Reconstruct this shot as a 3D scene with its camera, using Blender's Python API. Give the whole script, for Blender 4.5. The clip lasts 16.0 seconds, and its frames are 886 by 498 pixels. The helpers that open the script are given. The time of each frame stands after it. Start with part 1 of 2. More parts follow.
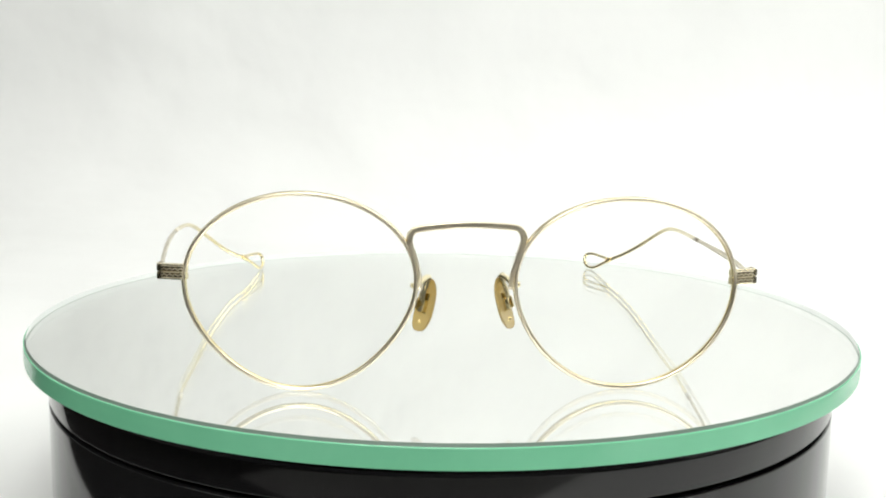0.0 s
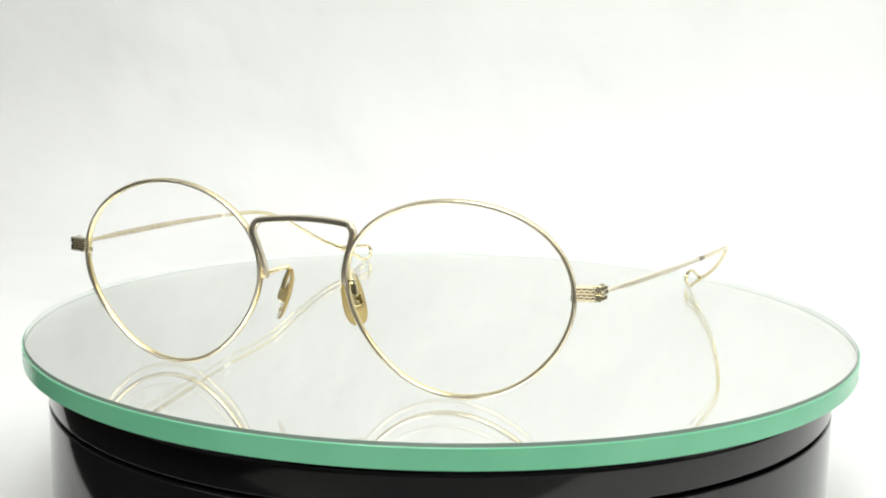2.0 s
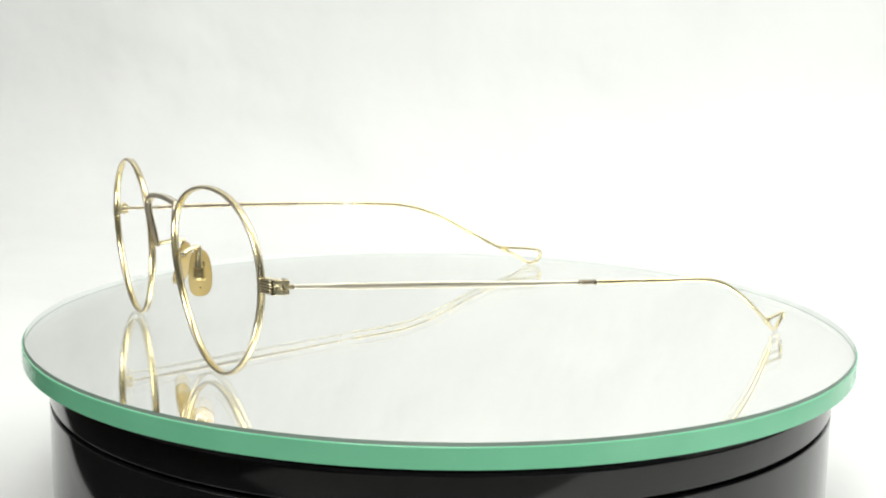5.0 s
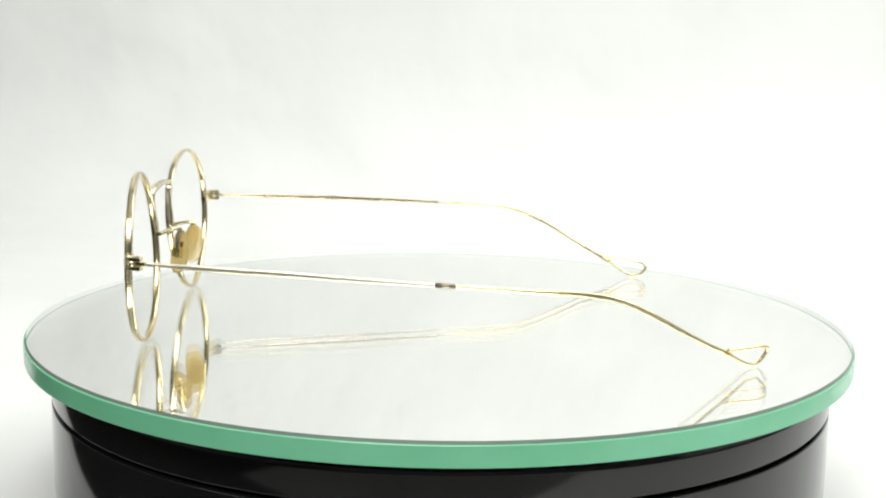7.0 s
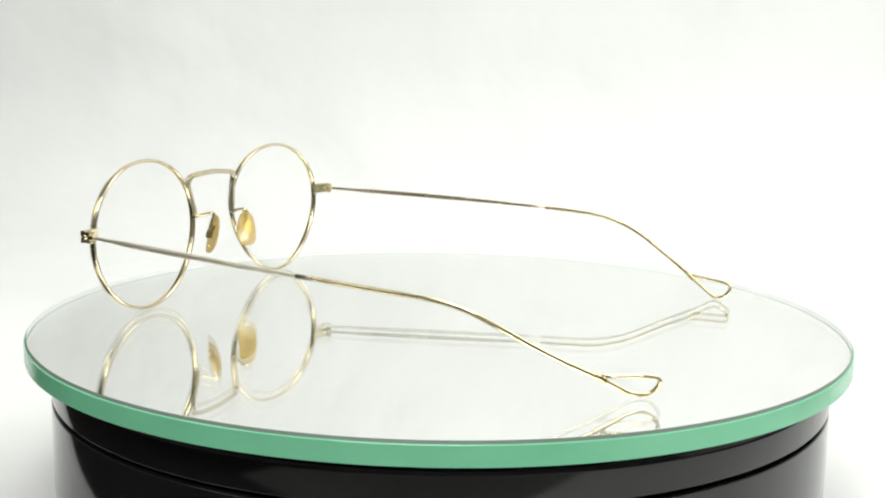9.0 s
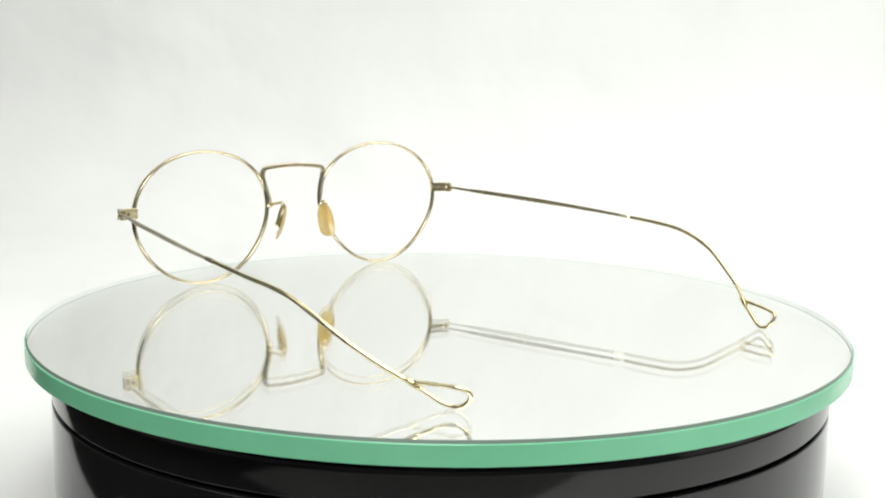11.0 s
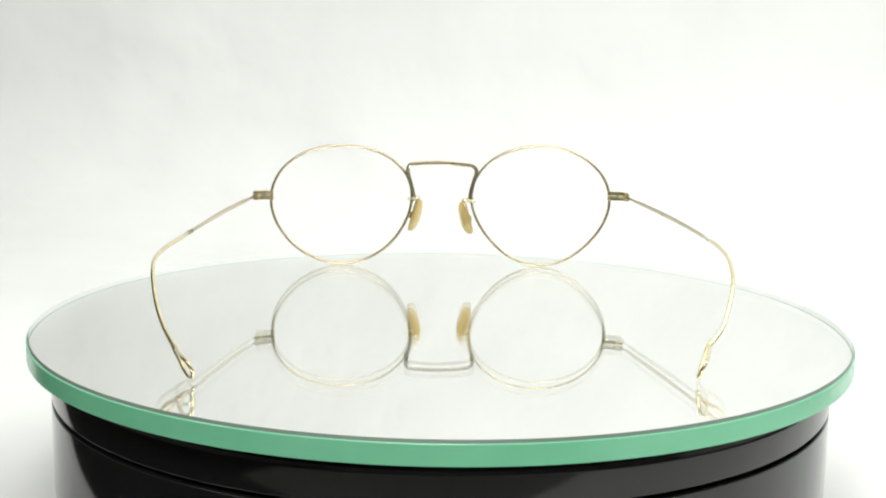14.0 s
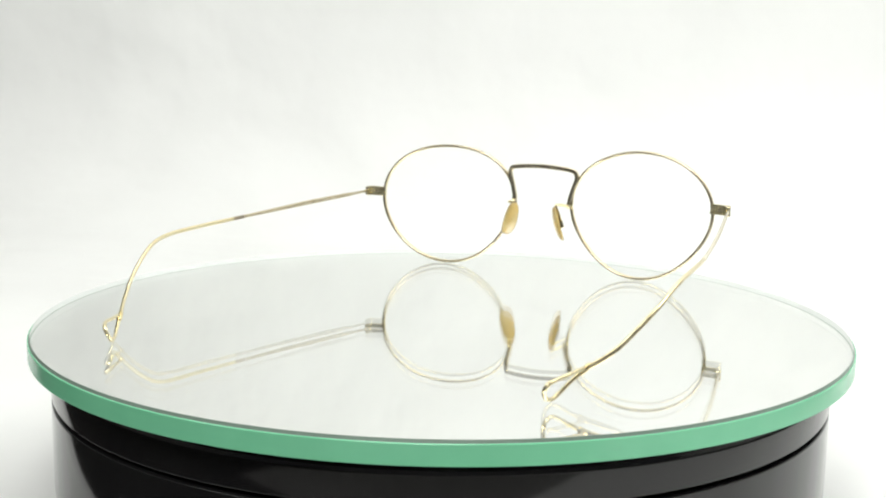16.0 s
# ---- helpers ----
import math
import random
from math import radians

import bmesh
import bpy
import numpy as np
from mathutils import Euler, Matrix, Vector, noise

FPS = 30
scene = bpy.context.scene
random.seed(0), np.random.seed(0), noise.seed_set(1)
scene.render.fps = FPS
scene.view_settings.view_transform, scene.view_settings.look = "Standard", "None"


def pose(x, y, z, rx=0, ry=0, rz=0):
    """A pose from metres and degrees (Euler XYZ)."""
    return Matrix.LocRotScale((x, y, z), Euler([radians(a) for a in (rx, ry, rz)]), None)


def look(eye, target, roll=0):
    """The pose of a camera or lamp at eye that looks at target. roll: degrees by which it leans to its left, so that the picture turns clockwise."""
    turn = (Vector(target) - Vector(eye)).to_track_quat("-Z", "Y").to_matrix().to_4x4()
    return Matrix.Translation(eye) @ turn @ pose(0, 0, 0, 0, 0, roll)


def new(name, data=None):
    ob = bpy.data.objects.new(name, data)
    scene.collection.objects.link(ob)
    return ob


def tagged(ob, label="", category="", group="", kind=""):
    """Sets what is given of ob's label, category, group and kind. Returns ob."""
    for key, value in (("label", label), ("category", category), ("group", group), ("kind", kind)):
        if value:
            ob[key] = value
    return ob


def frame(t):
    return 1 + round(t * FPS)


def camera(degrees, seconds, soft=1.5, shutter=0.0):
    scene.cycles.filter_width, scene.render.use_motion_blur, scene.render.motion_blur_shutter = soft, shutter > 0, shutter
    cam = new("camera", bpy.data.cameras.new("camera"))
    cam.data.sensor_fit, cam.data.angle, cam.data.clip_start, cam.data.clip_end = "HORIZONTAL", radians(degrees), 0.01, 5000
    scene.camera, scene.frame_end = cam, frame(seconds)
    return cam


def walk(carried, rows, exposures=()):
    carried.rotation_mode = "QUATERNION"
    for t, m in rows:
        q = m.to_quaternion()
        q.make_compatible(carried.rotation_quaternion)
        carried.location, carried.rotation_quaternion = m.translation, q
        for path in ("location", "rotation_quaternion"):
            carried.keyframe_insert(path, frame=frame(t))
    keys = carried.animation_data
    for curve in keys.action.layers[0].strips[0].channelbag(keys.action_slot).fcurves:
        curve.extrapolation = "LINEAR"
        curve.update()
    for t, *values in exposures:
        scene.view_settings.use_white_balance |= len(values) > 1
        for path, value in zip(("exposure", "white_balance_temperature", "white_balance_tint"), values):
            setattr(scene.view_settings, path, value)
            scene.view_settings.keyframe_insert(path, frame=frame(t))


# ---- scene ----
D_CAM, H_CAM, TILT = 0.2776, 0.06144, 9.2
cam = camera(43.44, 16.0, soft=2.0)


def eye_pose(back):
    eye = Vector((0, -D_CAM - back, H_CAM + back * 0.16))
    way = Vector((0, math.cos(radians(TILT)), -math.sin(radians(TILT))))
    return look(eye, eye + way, 0.99)


walk(cam, [(0, eye_pose(-0.0006)), (4.2, eye_pose(-0.0006)), (6.3, eye_pose(0.0011)), (16.0, eye_pose(0.0011))],
     exposures=[(0, -0.04), (16.0, -0.04)])

# ---- light ----
# light goes to and fro between the mirror's glass face and its silver
scene.cycles.max_bounces = scene.cycles.glossy_bounces = scene.cycles.transmission_bounces = 20
world = bpy.data.worlds.new("studio_air")
world.use_nodes = True
world.node_tree.nodes["Background"].inputs["Color"].default_value = (0.9, 0.95, 1.0, 1)
world.node_tree.nodes["Background"].inputs["Strength"].default_value = 0.12
scene.world = world


def softbox_lamp(name, eye, target, sx, sy, watts, colour=(1, 1, 1)):
    data = bpy.data.lights.new(name, "AREA")
    data.shape, data.size, data.size_y = "RECTANGLE", sx, sy
    data.energy, data.color = watts, colour
    ob = new(name, data)
    ob.matrix_world = look(eye, target)
    return ob


softbox_lamp("overhead_lamp", (0.38, 0.18, 0.79), (0.36, 0.5, 0.2), 1.0, 0.45, 4.6, (1.0, 0.998, 0.965))
softbox_lamp("side_lamp", (0.72, 0.02, 0.72), (0.15, 0.2, 0.0), 0.45, 0.5, 2.0, (1.0, 0.998, 0.965))
softbox_lamp("left_lamp", (-0.6, -0.28, 0.55), (0.0, -0.15, 0.0), 0.3, 0.3, 0.65, (1.0, 0.998, 0.96))
softbox_lamp("front_lamp", (-0.1, -0.6, 0.78), (0.0, 0.05, 0.05), 0.5, 0.4, 6.0, (1.0, 0.998, 0.96))


# ---- materials ----
def material(name, colour, rough=0.5, metal=0.0, **more):
    m = bpy.data.materials.new(name)
    m.use_nodes = True
    b = m.node_tree.nodes["Principled BSDF"]
    b.inputs["Base Color"].default_value = (*colour, 1)
    b.inputs["Roughness"].default_value = rough
    b.inputs["Metallic"].default_value = metal
    for key, value in more.items():
        b.inputs[key.replace("_", " ")].default_value = value
    return m


def vary(m, scale, low, high, bump_scale=0.0, bump=0.0, rough=None, detail=5.0, depth=0.001, bump_detail=6.0):
    """Colour between low and high by noise at object scale, with optional relief and roughness range."""
    t = m.node_tree
    b = t.nodes["Principled BSDF"]
    co = t.nodes.new("ShaderNodeTexCoord")
    n = t.nodes.new("ShaderNodeTexNoise")
    n.inputs["Scale"].default_value, n.inputs["Detail"].default_value = scale, detail
    t.links.new(co.outputs["Object"], n.inputs["Vector"])
    mix = t.nodes.new("ShaderNodeMix")
    mix.data_type = "RGBA"
    mix.inputs["A"].default_value, mix.inputs["B"].default_value = (*low, 1), (*high, 1)
    ramp = t.nodes.new("ShaderNodeMapRange")
    ramp.inputs["From Min"].default_value, ramp.inputs["From Max"].default_value = 0.3, 0.7
    t.links.new(n.outputs["Fac"], ramp.inputs["Value"])
    t.links.new(ramp.outputs["Result"], mix.inputs["Factor"])
    t.links.new(mix.outputs["Result"], b.inputs["Base Color"])
    if rough:
        r = t.nodes.new("ShaderNodeMapRange")
        r.inputs["To Min"].default_value, r.inputs["To Max"].default_value = rough
        t.links.new(n.outputs["Fac"], r.inputs["Value"])
        t.links.new(r.outputs["Result"], b.inputs["Roughness"])
    if bump:
        n2 = t.nodes.new("ShaderNodeTexNoise")
        n2.inputs["Scale"].default_value, n2.inputs["Detail"].default_value = bump_scale, bump_detail
        t.links.new(co.outputs["Object"], n2.inputs["Vector"])
        bp = t.nodes.new("ShaderNodeBump")
        bp.inputs["Strength"].default_value, bp.inputs["Distance"].default_value = bump, depth
        t.links.new(n2.outputs["Fac"], bp.inputs["Height"])
        t.links.new(bp.outputs["Normal"], b.inputs["Normal"])
    return m


GOLD = vary(material("pale_gold", (0.8, 0.66, 0.38), 0.16, 1.0, Coat_Weight=0.3, Coat_Roughness=0.06), 260, (0.82, 0.74, 0.49), (0.77, 0.67, 0.40), 150, 0.6, (0.17, 0.28), depth=0.0008, bump_detail=2.0)
WARM_GOLD = vary(material("warm_gold", (0.85, 0.62, 0.25), 0.2, 1.0), 300, (0.84, 0.72, 0.41), (0.78, 0.65, 0.33), 500, 0.5, (0.12, 0.24), depth=0.00005)
WHITE_GOLD = vary(material("engraved_white_gold", (0.75, 0.68, 0.5), 0.2, 1.0), 500, (0.88, 0.81, 0.65), (0.79, 0.70, 0.52), 900, 0.4, (0.24, 0.36), depth=0.00004)
PALE = vary(material("worn_pale_gold", (0.76, 0.70, 0.55), 0.15, 1.0, Coat_Weight=0.3, Coat_Roughness=0.06), 300, (0.90, 0.86, 0.73), (0.85, 0.79, 0.63), 160, 0.6, (0.36, 0.5), depth=0.0006, bump_detail=2.0)
DARK_GOLD = vary(material("darker_pale_gold", (0.6, 0.54, 0.4), 0.2, 1.0), 300, (0.63, 0.57, 0.42), (0.54, 0.47, 0.33), 260, 0.6, (0.18, 0.32), depth=0.0001, bump_detail=2.0)
DARK_METAL = material("darkened_solder", (0.36, 0.31, 0.23), 0.35, 1.0)
PAD = vary(material("amber_pad", (0.75, 0.55, 0.2), 0.2, 0.0, Transmission_Weight=0.52, IOR=1.5, Coat_Weight=0.7, Coat_Roughness=0.04), 160, (0.92, 0.75, 0.36), (0.86, 0.64, 0.22), 300, 0.3, (0.13, 0.2), depth=0.00008)
GLASS = material("clear_float_glass", (1.0, 1.0, 1.0), 0.0, 0.0, Transmission_Weight=1.0, IOR=1.52)
SILVER = material("silvered_back", (0.985, 1.0, 0.98), 0.0, 1.0)
EDGE = vary(material("ground_green_edge", (0.2, 0.6, 0.37), 0.35, 0.0, IOR=1.52), 60, (0.22, 0.70, 0.41), (0.26, 0.76, 0.46), 400, 0.1, (0.14, 0.24), depth=0.0001)
FROST = material("ground_glass_inside", (0.68, 0.71, 0.70), 0.9)
ARRIS = material("seamed_glass_arris", (0.21, 0.29, 0.24), 0.35, 0.0)
BLACK = vary(material("glossy_black_plastic", (0.01, 0.01, 0.01), 0.08, 0.0, IOR=1.5), 30, (0.008, 0.008, 0.009), (0.014, 0.014, 0.014), 120, 0.015, (0.06, 0.13))
GROOVE = material("dull_black_plastic", (0.006, 0.006, 0.006), 0.6)
PAPER = vary(material("white_paper", (0.86, 0.87, 0.86), 0.9), 9, (0.84, 0.85, 0.84), (0.88, 0.89, 0.88), 14, 1.0, depth=0.0065, bump_detail=2.5)
GREY_CARD = vary(material("grey_card", (0.45, 0.45, 0.44), 0.9), 12, (0.20, 0.195, 0.19), (0.25, 0.245, 0.24), 300, 0.1)
TABLE = vary(material("dark_table", (0.012, 0.011, 0.011), 1.0, Specular_IOR_Level=0.1), 40, (0.010, 0.009, 0.009), (0.016, 0.015, 0.014), 200, 0.1)
LIGHT_WALL = vary(material("light_wall_paint", (0.5, 0.5, 0.5), 0.9), 4, (0.46, 0.46, 0.45), (0.52, 0.52, 0.51), 60, 0.1)
WALL = vary(material("grey_wall_paint", (0.4, 0.4, 0.4), 0.9), 4, (0.20, 0.20, 0.19), (0.25, 0.25, 0.24), 60, 0.1)


# ---- mesh helpers ----
def part(name, bm, mat, parent=None, label="", smooth=True):
    me = bpy.data.meshes.new(name)
    bmesh.ops.recalc_face_normals(bm, faces=bm.faces)
    bm.to_mesh(me)
    bm.free()
    for m in (mat if isinstance(mat, (list, tuple)) else [mat]):
        me.materials.append(m)
    if smooth:
        # vertex normals weighted by face area, so that broad faces stay flat beside their bevels
        for f in me.polygons:
            f.use_smooth = True
        normals = np.zeros((len(me.vertices), 3))
        for f in me.polygons:
            normals[list(f.vertices)] += np.array(f.normal) * f.area
        normals /= np.maximum(np.linalg.norm(normals, axis=1, keepdims=True), 1e-20)
        me.normals_split_custom_set_from_vertices(normals.tolist())
    ob = new(name, me)
    ob.parent = parent
    if label:
        tagged(ob, label)
    return ob


def lathe(profile, seg=160, mats=None):
    """A body of revolution from (radius, z) pairs; radius 0 closes it."""
    bm = bmesh.new()
    rings = []
    for r, z in profile:
        if r == 0:
            rings.append([bm.verts.new((0, 0, z))])
        else:
            rings.append([bm.verts.new((r * math.cos(a), r * math.sin(a), z)) for a in (2 * math.pi * i / seg for i in range(seg))])
    for k, (a, b) in enumerate(zip(rings, rings[1:])):
        for i in range(seg):
            j = (i + 1) % seg
            if len(a) == 1:
                f = bm.faces.new((a[0], b[i], b[j]))
            elif len(b) == 1:
                f = bm.faces.new((a[i], a[j], b[0]))
            else:
                f = bm.faces.new((a[i], a[j], b[j], b[i]))
            if mats:
                f.material_index = mats[k]
    return bm


def smooth_path(keys, n=8):
    """Catmull-Rom curve through the keys (any number of components)."""
    k = [np.array(q, float) for q in keys]
    k = [2 * k[0] - k[1], *k, 2 * k[-1] - k[-2]]
    out = []
    for i in range(1, len(k) - 2):
        a, b, c, d = k[i - 1:i + 3]
        for s in range(n):
            t = s / n
            out.append(0.5 * (2 * b + (c - a) * t + (2 * a - 5 * b + 4 * c - d) * t * t + (3 * b - a - 3 * c + d) * t ** 3))
    out.append(k[-2])
    return out


def sweep(path, section, up, closed=False, sizes=None):
    """A section of (side, up) offsets carried along the path; up: a vector, or a function of the point. sizes: a (side, up) factor per point."""
    bm = bmesh.new()
    pts = [Vector(p[:3]) for p in path]
    n = len(pts)
    rings = []
    for i, p in enumerate(pts):
        a = pts[(i - 1) % n] if closed or i else p
        b = pts[(i + 1) % n] if closed or i < n - 1 else p
        t = (b - a).normalized()
        u = Vector(up(p)) if callable(up) else Vector(up)
        s = t.cross(u).normalized()
        v = s.cross(t)
        fx, fy = sizes[i] if sizes else (1, 1)
        rings.append([bm.verts.new(p + s * x * fx + v * y * fy) for x, y in section])
    m = len(section)
    for i in range(n if closed else n - 1):
        a, b = rings[i], rings[(i + 1) % n]
        for k in range(m):
            bm.faces.new((a[k], a[(k + 1) % m], b[(k + 1) % m], b[k]))
    if not closed:
        bm.faces.new(rings[0])
        bm.faces.new(rings[-1])
    return bm


def ring_section(w, h, n=10):
    return [(w / 2 * math.cos(2 * math.pi * i / n), h / 2 * math.sin(2 * math.pi * i / n)) for i in range(n)]


def block(bm, x0, x1, y0, y1, z0, z1, m=None, bevel=0.0):
    vs = [bm.verts.new((x, y, z)) for x in (x0, x1) for y in (y0, y1) for z in (z0, z1)]
    fs = [bm.faces.new([vs[i] for i in q]) for q in ((0, 1, 3, 2), (4, 6, 7, 5), (0, 4, 5, 1), (2, 3, 7, 6), (0, 2, 6, 4), (1, 5, 7, 3))]
    if bevel:
        es = list({e for f in fs for e in f.edges})
        out = bmesh.ops.bevel(bm, geom=es, offset=bevel, segments=2, affect="EDGES", profile=0.5)
        vs = list({v for f in out["faces"] for v in f.verts} | {v for v in vs if v.is_valid})
    if m is not None:
        for v in vs:
            v.co = m @ v.co
    return vs


def ridge(bm, a, b, up, half, high):
    """A small tent-shaped ridge from a to b, for chased and milled metal."""
    o = (b - a).normalized().cross(up) * half
    sink = up * half * 0.8
    v = [bm.verts.new(c) for c in (a - o - sink, b - o - sink, b + o - sink, a + o - sink, a + up * high, b + up * high)]
    for f in ((0, 1, 5, 4), (3, 4, 5, 2), (0, 4, 3), (1, 2, 5), (0, 3, 2, 1)):
        bm.faces.new([v[j] for j in f])


def empty(name, label, category):
    ob = new(name)
    return tagged(ob, label, category)


# ---- setting ----
FLOOR_Z = -0.046


def paper_sweep():
    """A sheet of white paper, lying askew under the turntable and curving up behind it."""
    prof = [(-0.9, 0.0), (-0.5, 0.0), (-0.3, 0.0), (-0.2, 0.0), (-0.1, 0.0), (-0.025, 0.0), (0.05, 0.0), (0.15, 0.0), (0.25, 0.0), (0.4, 0.0)]
    prof += [(0.4 + 0.12 * math.sin(a), 0.12 - 0.12 * math.cos(a)) for a in (math.pi / 2 * i / 12 for i in range(1, 13))]
    prof += [(0.52, 0.12 + 0.1 * i) for i in range(1, 10)]
    bm = bmesh.new()
    rows = []
    for y, z in prof:
        left = 0.15 if y < -0.21 else 0.12 if y < -0.19 else -0.150 - 0.75 * y if y < 0.25 else -0.3375 - (y - 0.25) * 0.9
        right = 0.22 if y < 0.1 else min(0.95, 0.22 + (y - 0.1) * 2.0)
        row = []
        for i in range(33):
            x = left + (right - left) * i / 32
            w = 0.0
            if y > 0.41:
                w = 0.004 * noise.noise(Vector((x * 5, z * 4, 1.3)))
            row.append(bm.verts.new((x, y + w, FLOOR_Z + z)))
        rows.append(row)
    for a, b in zip(rows, rows[1:]):
        for i in range(32):
            bm.faces.new((a[i], a[i + 1], b[i + 1], b[i]))
    ob = part("backdrop", bm, PAPER)
    so = ob.modifiers.new("sheet", "SOLIDIFY")
    so.thickness, so.offset = 0.0006, -1
    return tagged(ob, "plain white paper sweep curving up behind the turntable", "backdrop", kind="structure")


def slab(name, x0, x1, y0, y1, z0, z1, mat, label, category):
    bm = bmesh.new()
    block(bm, x0, x1, y0, y1, z0, z1)
    return tagged(part(name, bm, mat, smooth=False), label, category, kind="structure")


paper_sweep()
slab("floor_sheet", -0.115, 0.25, -0.95, -0.145, FLOOR_Z - 0.004, FLOOR_Z - 0.001, GREY_CARD, "grey card lying on the table", "card")
slab("floor", -1.5, 1.5, -1.5, 1.5, FLOOR_Z - 0.06, FLOOR_Z - 0.004, TABLE, "dark table surface under the paper sweep", "table top")
slab("wall_north", -0.75, 1.1, 0.62, 0.66, -0.1, 1.2, PAPER, "white fabric back of the light tent", "wall")
slab("wall_west", -0.79, -0.75, -0.55, 0.66, -0.1, 1.2, WALL, "grey studio side wall", "wall")
slab("wall_east", 1.1, 1.14, -0.55, 0.66, -0.1, 1.2, PAPER, "white fabric side of the light tent", "wall")
slab("ceiling", -0.79, 1.14, -0.55, 0.66, 1.2, 1.24, PAPER, "white fabric top of the light tent", "ceiling")
slab("wall_south", -1.5, 1.9, -1.6, -1.5, -0.1, 1.8, LIGHT_WALL, "light grey studio wall", "wall")

# ---- turntable ----
GLASS_R, GLASS_T = 0.1, 0.0047
RB = 0.0950


def build_turntable():
    base = empty("turntable", "round glossy black plastic display turntable on white paper", "turntable")
    base.location = (0, 0, FLOOR_Z)
    up = -FLOOR_Z
    body = lathe([(0, 0.0), (RB - 0.010, 0.0), (RB - 0.006, 0.0012), (RB - 0.0032, 0.0036), (RB - 0.001, 0.0065), (RB, 0.010),
                  (RB, up - 0.0154), (RB - 0.0002, up - 0.0152), (RB - 0.0006, up - 0.0151), (RB - 0.004, up - 0.0151), (0, up - 0.0151)])
    part("housing", body, BLACK, base, "glossy black fixed lower housing")
    seam = lathe([(0, up - 0.0152), (RB - 0.0025, up - 0.0152), (RB - 0.0025, up - 0.0140), (0, up - 0.0140)], 96)
    part("seam_gap", seam, GROOVE, base, "dark gap between housing and platter")
    disc = lathe([(0, up - 0.0142), (RB - 0.0007, up - 0.0142), (RB - 0.0002, up - 0.01405), (RB, up - 0.0137), (RB, up - 0.0083),
                  (RB - 0.0002, up - 0.0074), (RB - 0.0007, up - 0.0065), (RB - 0.0016, up - 0.0056), (RB - 0.003, up - GLASS_T - 0.0001), (0, up - GLASS_T - 0.0001)])
    platter = part("platter", disc, BLACK, base, "glossy black turning platter")
    return base, platter


def build_mirror():
    r, t = GLASS_R, GLASS_T
    disc = empty("mirror_disc", "round thick mirror glass with a green ground edge on the platter", "mirror")
    band = 0.0003
    q = r - band
    top = lathe([(0, 0), (r * 0.5, 0), (q - 0.0003, 0), (q, -0.0006), (q, -t), (q * 0.5, -t), (0, -t)], 256, [0, 0, 1, 3, 2, 2])
    plate = part("glass_plate", top, [GLASS, ARRIS, SILVER, FROST], disc, smooth=False)
    plate.visible_shadow = False
    g = q + 0.00004
    edge = lathe([(g, -0.00062), (r - 0.0001, -0.00064), (r, -0.0008), (r, -t + 0.0001), (r - 0.0001, -t), (g, -t), (g, -0.00062)], 360)
    part("ground_edge", edge, EDGE, disc, "smooth green glass edge", smooth=False)
    back = lathe([(0, -t - 0.00001), (q, -t - 0.00001), (q, -t - 0.00008), (0, -t - 0.00008)], 256)
    part("paint_backing", back, GROOVE, disc, "dark paint on the mirror's back", smooth=False)
    return disc


turntable, platter = build_turntable()
mirror_disc = build_mirror()

# ---- eyeglasses ----
MM = 0.001
RIM = {  # centre, turn, tilt, roll, half axes, shape terms, bow terms
    1: ((28.59, -69.50, 19.52), 0.0534, -0.0297, -0.0593, (21.89, 18.51), (-0.0029, 0.0291, 0.0003, -0.0033), (0.087, 0.803)),
    -1: ((-33.86, -68.68, 19.94), -0.0726, -0.0379, 0.0362, (21.46, 18.68), (0.0037, 0.0323, 0.0091, 0.0006), (-0.143, -0.112)),
}


def rim_point(side, u, grow=0.0):
    (cx, cy, cz), az, ti, ro, (a, b), h, bow = RIM[side]
    m = 1 + h[0] * math.cos(3 * u) + h[1] * math.sin(3 * u) + h[2] * math.cos(4 * u) + h[3] * math.sin(4 * u)
    x, z = (a + grow) * math.cos(u) * m, (b + grow) * math.sin(u) * m
    y = bow[0] * (x / 20) ** 2 + bow[1] * (x / 20) * (z / 18.2)
    x, z = x * math.cos(ro) - z * math.sin(ro), x * math.sin(ro) + z * math.cos(ro)
    y, z = y + z * math.sin(ti), z * math.cos(ti)
    x, y = x * math.cos(az) - y * math.sin(az), x * math.sin(az) + y * math.cos(az)
    return Vector((cx + x, cy + y, cz + z)) * MM


# faces of the rim's section that are darker at the back, and pale on the engraved front
DARKER_BACK = (16, 17, 18, 19, 0, 1, 2, 3)
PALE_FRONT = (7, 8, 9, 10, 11)


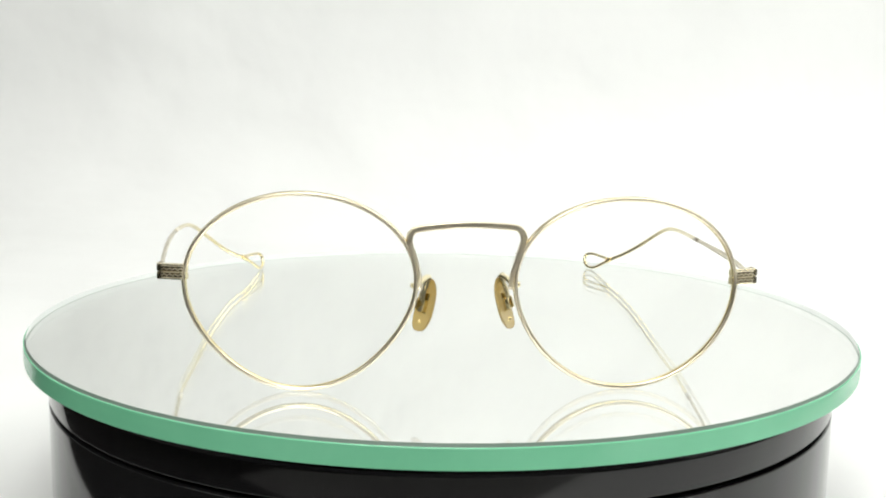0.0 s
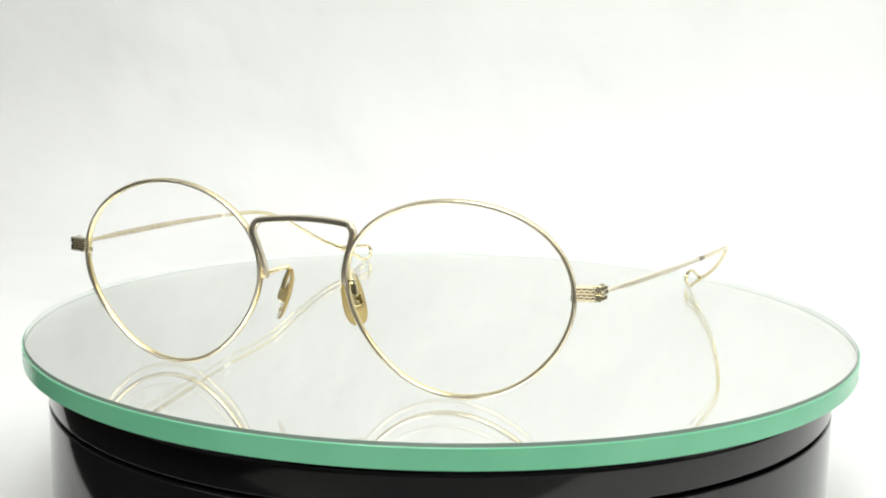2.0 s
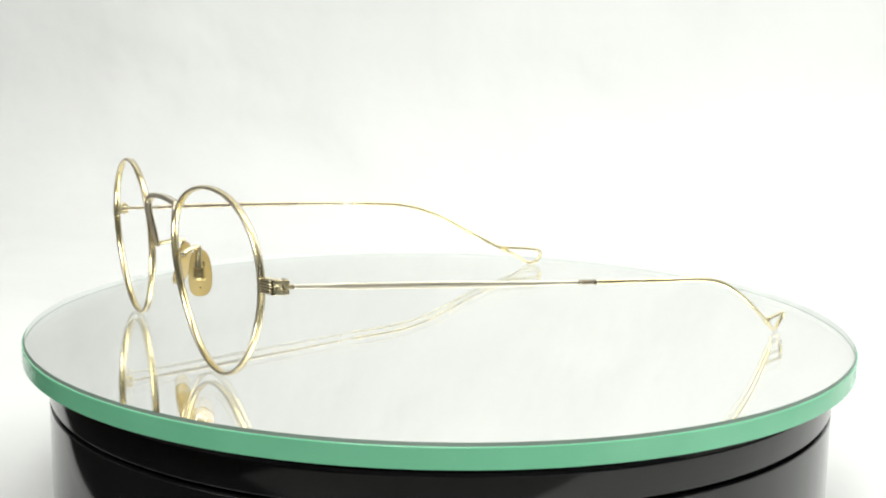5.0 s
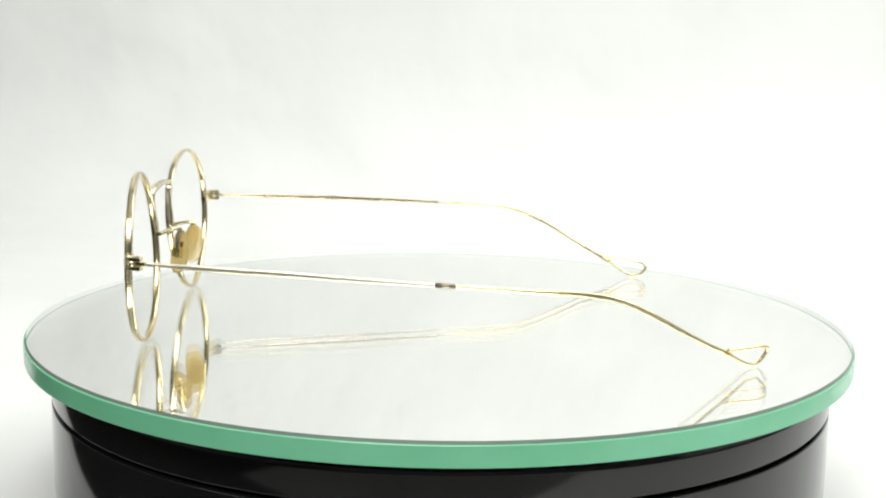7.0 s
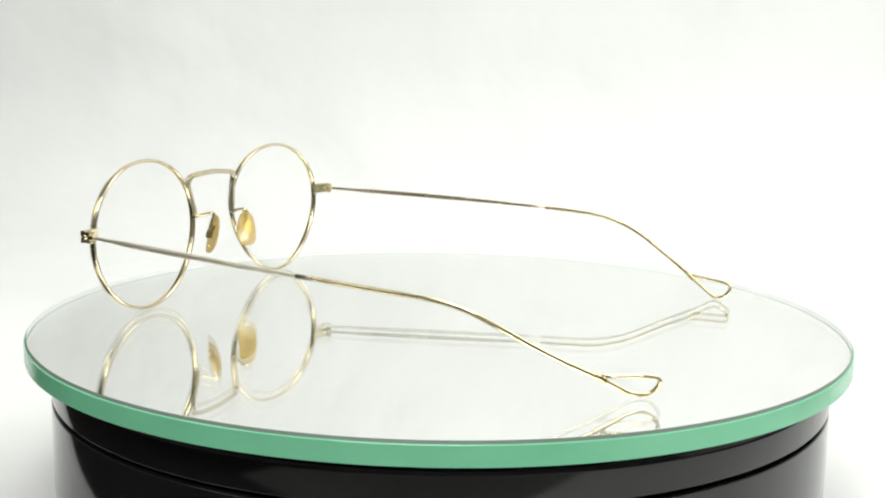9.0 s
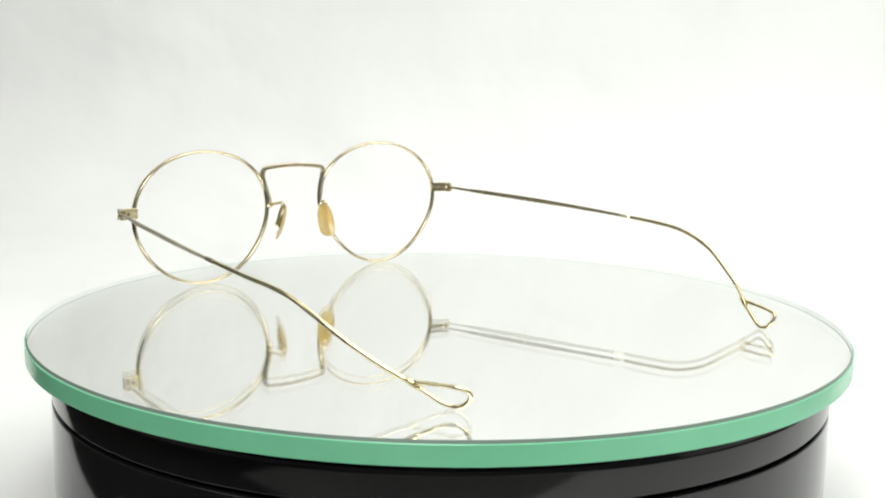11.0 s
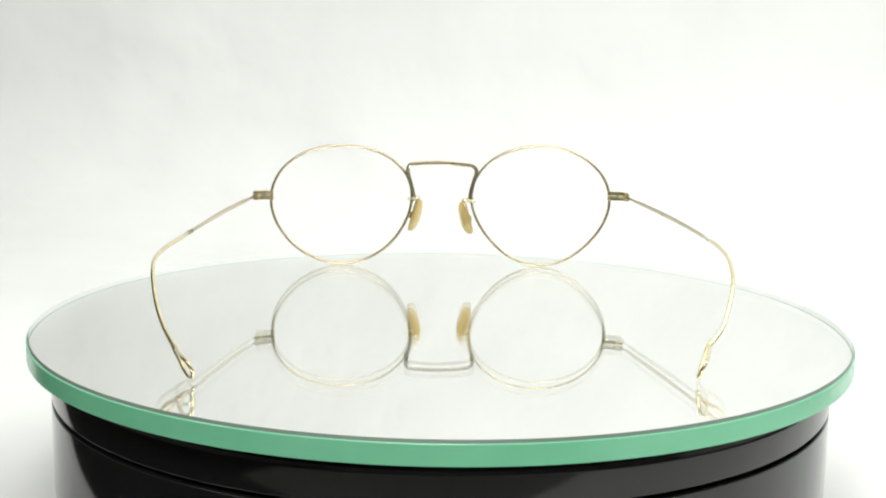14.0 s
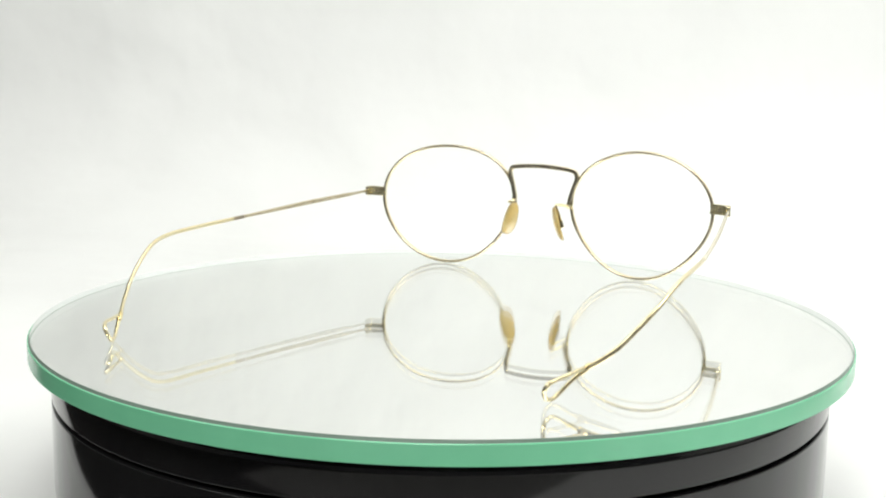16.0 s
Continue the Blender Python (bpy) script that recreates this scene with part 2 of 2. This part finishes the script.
def build_eyewire(side, parent):
    n = 120
    path = [rim_point(side, 2 * math.pi * i / n) for i in range(n)]
    c = Vector(RIM[side][0]) * MM
    w, d = 0.48 * MM, 0.82 * MM
    # rounded wire with a fine channel along its outer face
    sec = []
    for i in range(20):
        a = 2 * math.pi * (i + 0.5) / 20
        k = 0.84 if i in (4, 5) else 1.0
        sec.append((d * math.cos(a) * k, w * math.sin(a) * k))
    bm = sweep(path, sec, lambda p: p - c, True)
    m = len(sec)
    bm.faces.ensure_lookup_table()
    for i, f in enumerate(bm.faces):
        f.material_index = 1 if i % m in DARKER_BACK else 2 if i % m in PALE_FRONT else 0
    wire = part("eyewire", bm, [WARM_GOLD, DARK_GOLD, WHITE_GOLD], parent)
    bm = bmesh.new()
    for i in range(240):
        u = 2 * math.pi * i / 240
        p, q = rim_point(side, u), rim_point(side, u + 0.012)
        t = (q - p).normalized()
        out = (p - c).normalized()
        front = out.cross(t).normalized()
        if front.y > 0:
            front = -front
        for k, (a0, a1) in enumerate(((0.15, 0.75), (0.95, 1.45))):
            s = 0.3 if (i + k) % 2 else -0.3
            ends = [p + out * w * math.cos(a) * 1.0 + front * d * math.sin(a) * 1.0 + t * e * MM for a, e in ((a0, -s), (a1, s))]
            ridge(bm, ends[0], ends[1], (out * math.cos((a0 + a1) / 2) + front * math.sin((a0 + a1) / 2)).normalized(), 0.06 * MM, 0.03 * MM)
    tagged(part("milling", bm, PALE, wire, smooth=False), kind="stuff")
    return wire


def build_bridge(parent):
    left = [(-11.35, -69.5, 20.0), (-11.75, -69.9, 22.5), (-12.55, -70.4, 25.8), (-13.45, -70.7, 28.6), (-13.6, -70.6, 29.9), (-13.1, -70.4, 31.0), (-11.9, -70.3, 31.65)]
    right = [(6.55, -70.4, 31.95), (7.55, -70.7, 31.35), (8.0, -70.9, 30.3), (7.9, -71.0, 29.0), (7.05, -70.9, 26.0), (6.2, -70.5, 22.7), (5.85, -70.3, 20.2)]
    keys = left + [(-8.0, -70.3, 32.15), (-2.8, -70.4, 32.5), (2.5, -70.4, 32.35)] + right
    path = [p * MM for p in smooth_path(keys, 5)]
    w, d = 0.64 * MM, 0.74 * MM
    sec = [(w * math.copysign(abs(math.cos(a)) ** 0.45, math.cos(a)), d * math.copysign(abs(math.sin(a)) ** 0.45, math.sin(a))) for a in (math.pi * i / 8 for i in range(16))]
    n = len(path)
    sizes = []
    for i in range(n):
        e = min(i, n - 1 - i) / 6.0
        k = 0.7 + 0.3 * min(e, 1)
        sizes.append((k, k))
    bm = sweep(path, sec, (0, -1, 0.05), False, sizes)
    bm.faces.ensure_lookup_table()
    for i, f in enumerate(bm.faces):
        f.material_index = 1 if 8 <= i % 16 < 16 else 0
    ob = part("bridge", bm, [WHITE_GOLD, DARK_GOLD], parent, "engraved white gold bridge with a crest shape")
    # raised chasing along the front face
    bm = bmesh.new()
    for i in range(3, n - 3):
        p, q = path[i], path[i + 1]
        t = (q - p)
        t = Vector(t).normalized()
        front = Vector((0, -1, 0.05)).normalized()
        side = t.cross(front).normalized()
        k = 1 if i % 2 else -1
        a = Vector(p) + front * d * 0.98 - side * k * w * 0.62
        b = Vector(q) + front * d * 0.98 + side * k * w * 0.62
        ridge(bm, a, b, front, 0.07 * MM, 0.026 * MM)
    tagged(part("chasing", bm, WHITE_GOLD, ob, smooth=False), kind="stuff")
    return ob


TEMPLE = {
    1: [(55.15, -64.3, 22.05), (56.3, -57.5, 21.75), (57.7, -50.48, 21.45), (60.3, -34.93, 20.85), (62.6, -18.61, 20.1), (64.6, -2.18, 19.45), (66.4, 14.01, 18.78), (66.8, 24.0, 18.2),
        (66.4, 30.5, 16.9), (65.2, 36.5, 14.2), (63.03, 43.39, 10.4), (60.2, 49.6, 6.9), (57.0, 55.3, 4.0)],
    -1: [(-60.4, -63.2, 22.9), (-61.2, -55.5, 22.65), (-62.3, -45.74, 22.4), (-64.2, -27.55, 21.8), (-65.7, -9.92, 21.1), (-66.6, 6.75, 20.26), (-66.4, 17.0, 19.7), (-65.8, 24.5, 18.9),
         (-64.8, 31.0, 17.2), (-63.2, 37.5, 14.4), (-59.06, 46.73, 9.0), (-56.4, 50.8, 6.7), (-53.6, 53.9, 5.0)],
}
LOOP = {
    1: [(57.0, 55.3, 4.0), (55.6, 58.0, 2.4), (54.2, 60.4, 1.0), (53.0, 62.2, 0.5), (51.9, 63.7, 0.75), (51.1, 64.8, 1.9), (50.8, 65.2, 3.2), (51.2, 64.5, 4.2), (52.6, 62.3, 4.6), (54.6, 59.1, 4.5), (56.7, 55.8, 4.35)],
    -1: [(-53.6, 53.9, 5.0), (-51.6, 57.3, 2.9), (-50.1, 60.0, 1.1), (-49.2, 61.7, 0.5), (-48.4, 63.7, 1.2), (-48.2, 64.9, 3.0), (-48.6, 64.3, 4.3), (-49.8, 61.5, 4.8), (-51.8, 57.6, 5.1), (-53.4, 54.4, 5.3)],
}
# how far the returning limb of each loop swings outwards, point by point
SWING = {1: ((0.85, 0.53), (0, 0, 0, 0.2, 0.5, 0.9, 1.5, 1.9, 1.9, 1.1, 0.2)), -1: ((-0.9, 0.44), (0, 0, 0.1, 0.3, 0.6, 1.0, 1.4, 1.4, 0.8, 0.2))}


def build_temple(side, parent):
    n = 8
    path = [p * MM for p in smooth_path(TEMPLE[side], n)]
    sizes = []
    for i in range(len(path)):
        k = i / n
        h = float(np.interp(k, [0, 0.8, 1.6, 3.0, 4.6, 4.9, 5.2, 12], [0.85, 0.9, 1.25, 1.4, 0.95, 0.9, 1.12, 1.05]))
        w = float(np.interp(k, [0, 0.8, 3.0, 4.6, 4.9, 5.2, 12], [0.7, 0.75, 0.8, 0.8, 0.85, 1.0, 0.95]))
        sizes.append((w, h))
    bm = sweep(path, ring_section(MM, MM, 12), (0, 0, 1), False, sizes)
    # faces on the temple's inner side, set in the darker gold
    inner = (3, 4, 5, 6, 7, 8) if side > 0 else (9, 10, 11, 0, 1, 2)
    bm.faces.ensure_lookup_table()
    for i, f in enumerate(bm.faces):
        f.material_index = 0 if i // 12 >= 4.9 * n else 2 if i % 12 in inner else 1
    temple = part("temple", bm, [GOLD, PALE, DARK_GOLD], parent)
    bm = bmesh.new()
    for i in range(int(0.9 * n), int(4.5 * n)):
        p, q = Vector(path[i]), Vector(path[i + 1])
        t = (q - p).normalized()
        out = t.cross(Vector((0, 0, 1))).normalized()
        if out.x * side < 0:
            out = -out
        w, h = sizes[i]
        steps = 3
        for k in range(steps):
            for s in (1, -1):
                c = p + (q - p) * ((k + (0.0 if s > 0 else 0.5)) / steps) + out * w * 0.46 * MM
                a, b = c - Vector((0, 0, s * 0.3 * h)) * MM, c + Vector((0, 0, s * 0.3 * h)) * MM + t * (q - p).length / steps * 0.5
                ridge(bm, a, b, out, 0.06 * MM, 0.02 * MM)
    tagged(part("chasing", bm, PALE, temple, smooth=False), kind="stuff")
    k = int(4.9 * n)
    part("collar", sweep(path[k - 1:k + 2], ring_section(1.06 * MM, 1.06 * MM, 12), (0, 0, 1)), DARK_METAL if side > 0 else PALE, temple, "dark soldered collar" if side > 0 else "worn pale collar")
    (sx, sy), swing = SWING[side]
    lp = [p * MM for p in smooth_path([(a + sx * w, b + sy * w, c) for (a, b, c), w in zip(LOOP[side], swing)], 7)]
    axis = (Vector(lp[21]) - Vector(lp[0])).cross(Vector(lp[-12]) - Vector(lp[0])).normalized()
    part("ear_loop", sweep(lp, ring_section(0.88 * MM, 0.88 * MM, 10), axis), GOLD, temple, "gold wire teardrop loop")
    neck = Vector(lp[0])
    d = (Vector(lp[3]) - neck).normalized()
    part("loop_joint", sweep([neck - d * 1.6 * MM, neck - d * 0.8 * MM, neck + d * 1.2 * MM, neck + d * 2.0 * MM], ring_section(1.2 * MM, 1.3 * MM, 10), (0, 0, 1), False,
                             [(0.7, 0.7), (1, 1), (1, 1), (0.6, 0.6)]), WARM_GOLD, temple, "soldered joint of the loop")
    return temple


def build_end_piece(side, parent):
    """Fluted end block on the rim, with a hinge box turned back from it."""
    root = {1: Vector((50.3, -68.0, 21.95)), -1: Vector((-55.5, -67.5, 23.05))}[side] * MM
    tip = {1: Vector((55.2, -67.1, 22.08)), -1: Vector((-60.5, -65.9, 23.0))}[side] * MM
    x = (tip - root).normalized()
    z = Vector((0, 0, 1))
    y = z.cross(x).normalized() * 1
    if y.y < 0:
        y = -y
    m = Matrix((x, y, z)).transposed().to_4x4()
    m.translation = root
    ln = (tip - root).length
    def one(name, parent_ob, *q, label=""):
        piece = bmesh.new()
        block(piece, *(v * MM for v in q[:6]), m, q[6] * MM)
        return part(name, piece, GOLD, parent_ob, label)

    L = ln / MM
    end = one("end_piece", parent, -0.3, L - 0.2, -0.4, 0.85, -1.2, 1.2, 0.1, label="fluted white gold end piece")
    one("upper_half", end, -0.5, L, -0.55, 1.0, 0.12, 1.45, 0.12)
    one("lower_half", end, -0.5, L, -0.55, 1.0, -1.45, -0.12, 0.12)
    # rounded flutes on the outer face, plain and zigzag by turns
    for k in range(5):
        zc = -1.12 + 0.56 * k
        bend = 0.16 if k % 2 else 0.0
        run = [m @ (Vector((-0.2 + (L - 0.8) * j / 8, -0.6, zc + (bend if j % 2 else -bend))) * MM) for j in range(9)]
        part("flute", sweep(run, ring_section(0.3 * MM, 0.44 * MM, 8), y), WHITE_GOLD, end, "engraved white gold flute")
    # hinge box
    start = Vector(TEMPLE[side][0]) * MM
    corner = tip + y * 0.2 * MM - x * 0.7 * MM
    yy = (start - corner).normalized()
    zz = z
    xx = yy.cross(zz).normalized()
    h = Matrix((xx, yy, zz)).transposed().to_4x4()
    h.translation = corner
    hl = (start - corner).length
    bm = bmesh.new()
    for lo, hi in ((0.45, 1.35), (-1.35, -0.45)):
        block(bm, -0.75 * MM, 0.75 * MM, -0.3 * MM, hl - 0.3 * MM, lo * MM, hi * MM, h, 0.15 * MM)
    block(bm, -0.7 * MM, 0.7 * MM, -0.3 * MM, 1.2 * MM, -0.6 * MM, 0.6 * MM, h)
    hinge = part("hinge", bm, GOLD, end)
    bm = bmesh.new()
    block(bm, -0.5 * MM, 0.5 * MM, 1.5 * MM, hl + 0.6 * MM, -0.38 * MM, 0.38 * MM, h, 0.1 * MM)
    part("hinge_tongue", bm, GOLD, end)
    bm = bmesh.new()
    c = h @ Vector((0, hl - 1.2 * MM, 0))
    bmesh.ops.create_cone(bm, cap_ends=True, segments=12, radius1=0.42 * MM, radius2=0.42 * MM, depth=3.0 * MM, matrix=Matrix.Translation(c))
    part("hinge_screw", bm, DARK_METAL, end, "small dark hinge screw")
    bm = bmesh.new()
    c = m @ Vector((ln * 0.5, 1.05 * MM, 0))
    bmesh.ops.create_cone(bm, cap_ends=True, segments=12, radius1=0.4 * MM, radius2=0.35 * MM, depth=0.3 * MM, matrix=Matrix.Translation(c) @ Matrix.Rotation(radians(90), 4, "X"))
    part("rim_screw", bm, DARK_METAL, end, "small dark rim screw")
    return end


PADS = {  # top, bottom, rim root of the arm
    1: ((4.0, -64.5, 21.4), (6.8, -65.3, 11.3), (6.6, -69.2, 21.0)),
    -1: ((-8.5, -63.4, 20.9), (-11.2, -64.6, 10.7), (-11.95, -68.6, 20.7)),
}


def build_pad(side, parent):
    top, bot, root = (Vector(v) * MM for v in PADS[side])
    up = (top - bot)
    half = up.length / 2
    up = up.normalized()
    wide = Vector((side * math.cos(1.0), math.sin(1.0), 0))
    wide = (wide - up * wide.dot(up)).normalized()
    face = up.cross(wide).normalized()
    if face.x * side > 0:
        face = -face  # towards the nose
    c = (top + bot) / 2
    bm = bmesh.new()
    rings = []
    n = 28
    for f, off in ((1.0, -0.25), (1.0, 0.25), (0.93, 0.55), (0.75, 0.85), (0.45, 1.02), (0.0, 1.1)):
        ring = []
        for i in range(n if f else 1):
            a = 2 * math.pi * i / n
            sa, ca = (math.copysign(abs(v) ** 0.78, v) for v in (math.sin(a), math.cos(a)))
            w = 2.55 * MM * (1.0 - 0.12 * sa)
            q = c + up * half * f * sa + wide * w * f * ca + face * off * MM * 0.8
            q -= face * 0.35 * MM * (f * math.sin(a)) ** 2
            ring.append(bm.verts.new(q))
        rings.append(ring)
    bm.faces.new(rings[0])
    for a, b in zip(rings, rings[1:]):
        for i in range(n):
            j = (i + 1) % n
            bm.faces.new((a[i], a[j], b[j], b[i]) if len(b) > 1 else (a[i], a[j], b[0]))
    pad = part("nose_pad", bm, PAD, parent, "amber gold oval nose pad")
    back = -face
    m = Matrix((wide, back, up)).transposed().to_4x4()
    m.translation = c
    # metal box set in the back, which takes the arm
    bm = bmesh.new()
    block(bm, -1.2 * MM, 1.2 * MM, 0.12 * MM, 0.6 * MM, -1.6 * MM, 2.4 * MM, m, 0.12 * MM)
    block(bm, -1.2 * MM, -0.7 * MM, 0.5 * MM, 1.6 * MM, -1.3 * MM, 1.0 * MM, m, 0.12 * MM)
    block(bm, 0.7 * MM, 1.2 * MM, 0.5 * MM, 1.6 * MM, -1.3 * MM, 1.0 * MM, m, 0.12 * MM)
    block(bm, -0.7 * MM, 0.7 * MM, 0.5 * MM, 1.2 * MM, -1.5 * MM, -0.4 * MM, m, 0.12 * MM)
    bmesh.ops.create_uvsphere(bm, u_segments=10, v_segments=8, radius=0.4 * MM, matrix=Matrix.Translation(c - up * 3.3 * MM + back * 0.35 * MM))
    part("pad_clip", bm, WARM_GOLD, pad)
    # arm: from the rim back, over the pad's top edge, down to the clip
    tp = c + up * (half - 0.4 * MM)
    mid = root + (tp - root) * 0.5 + Vector((0, 0, 0.8 * MM))
    keys = [tuple(root + Vector((side * 1.2, -0.3, 0.0)) * MM), tuple(root), tuple(mid), tuple(tp + back * 1.0 * MM + up * 0.5 * MM), tuple(c + up * 2.6 * MM + back * 1.2 * MM), tuple(c + up * 0.5 * MM + back * 1.1 * MM)]
    path = smooth_path(keys, 6)
    part("pad_arm", sweep(path, ring_section(0.95 * MM, 1.5 * MM, 10), wide), GOLD, pad)
    bm = bmesh.new()
    bmesh.ops.create_uvsphere(bm, u_segments=10, v_segments=8, radius=0.55 * MM, matrix=Matrix.Translation(root + Vector((side * 0.6, -0.6, -0.1)) * MM))
    part("arm_pin", bm, GOLD, pad)
    return pad


def build_eyeglasses():
    g = empty("eyeglasses", "antique pale gold wire-rim oval eyeglasses standing open on the mirror disc", "eyeglasses")
    for side in (1, -1):
        build_eyewire(side, g)
    build_bridge(g)
    for side in (1, -1):
        build_end_piece(side, g)
        build_temple(side, g)
        build_pad(side, g)
    return g


eyeglasses = build_eyeglasses()


# ---- what turns ----
def motions():
    times = [0.5 * i for i in range(33)]
    rate = math.degrees(-0.2282)
    start = math.degrees(0.1023)
    walk(eyeglasses, [(t, pose(0, 0, 0.00004, 0, 0, start + rate * t)) for t in times])
    off = Vector((0.0001, -0.0005, 0))

    def disc(t):
        turn = pose(0, 0, 0, 0, 0, rate * t + 11.9)
        return Matrix.Translation(turn.to_3x3() @ off) @ turn
    walk(mirror_disc, [(t, disc(t)) for t in times])
    walk(platter, [(t, pose(0, 0, 0, 0, 0, rate * t)) for t in times])


motions()
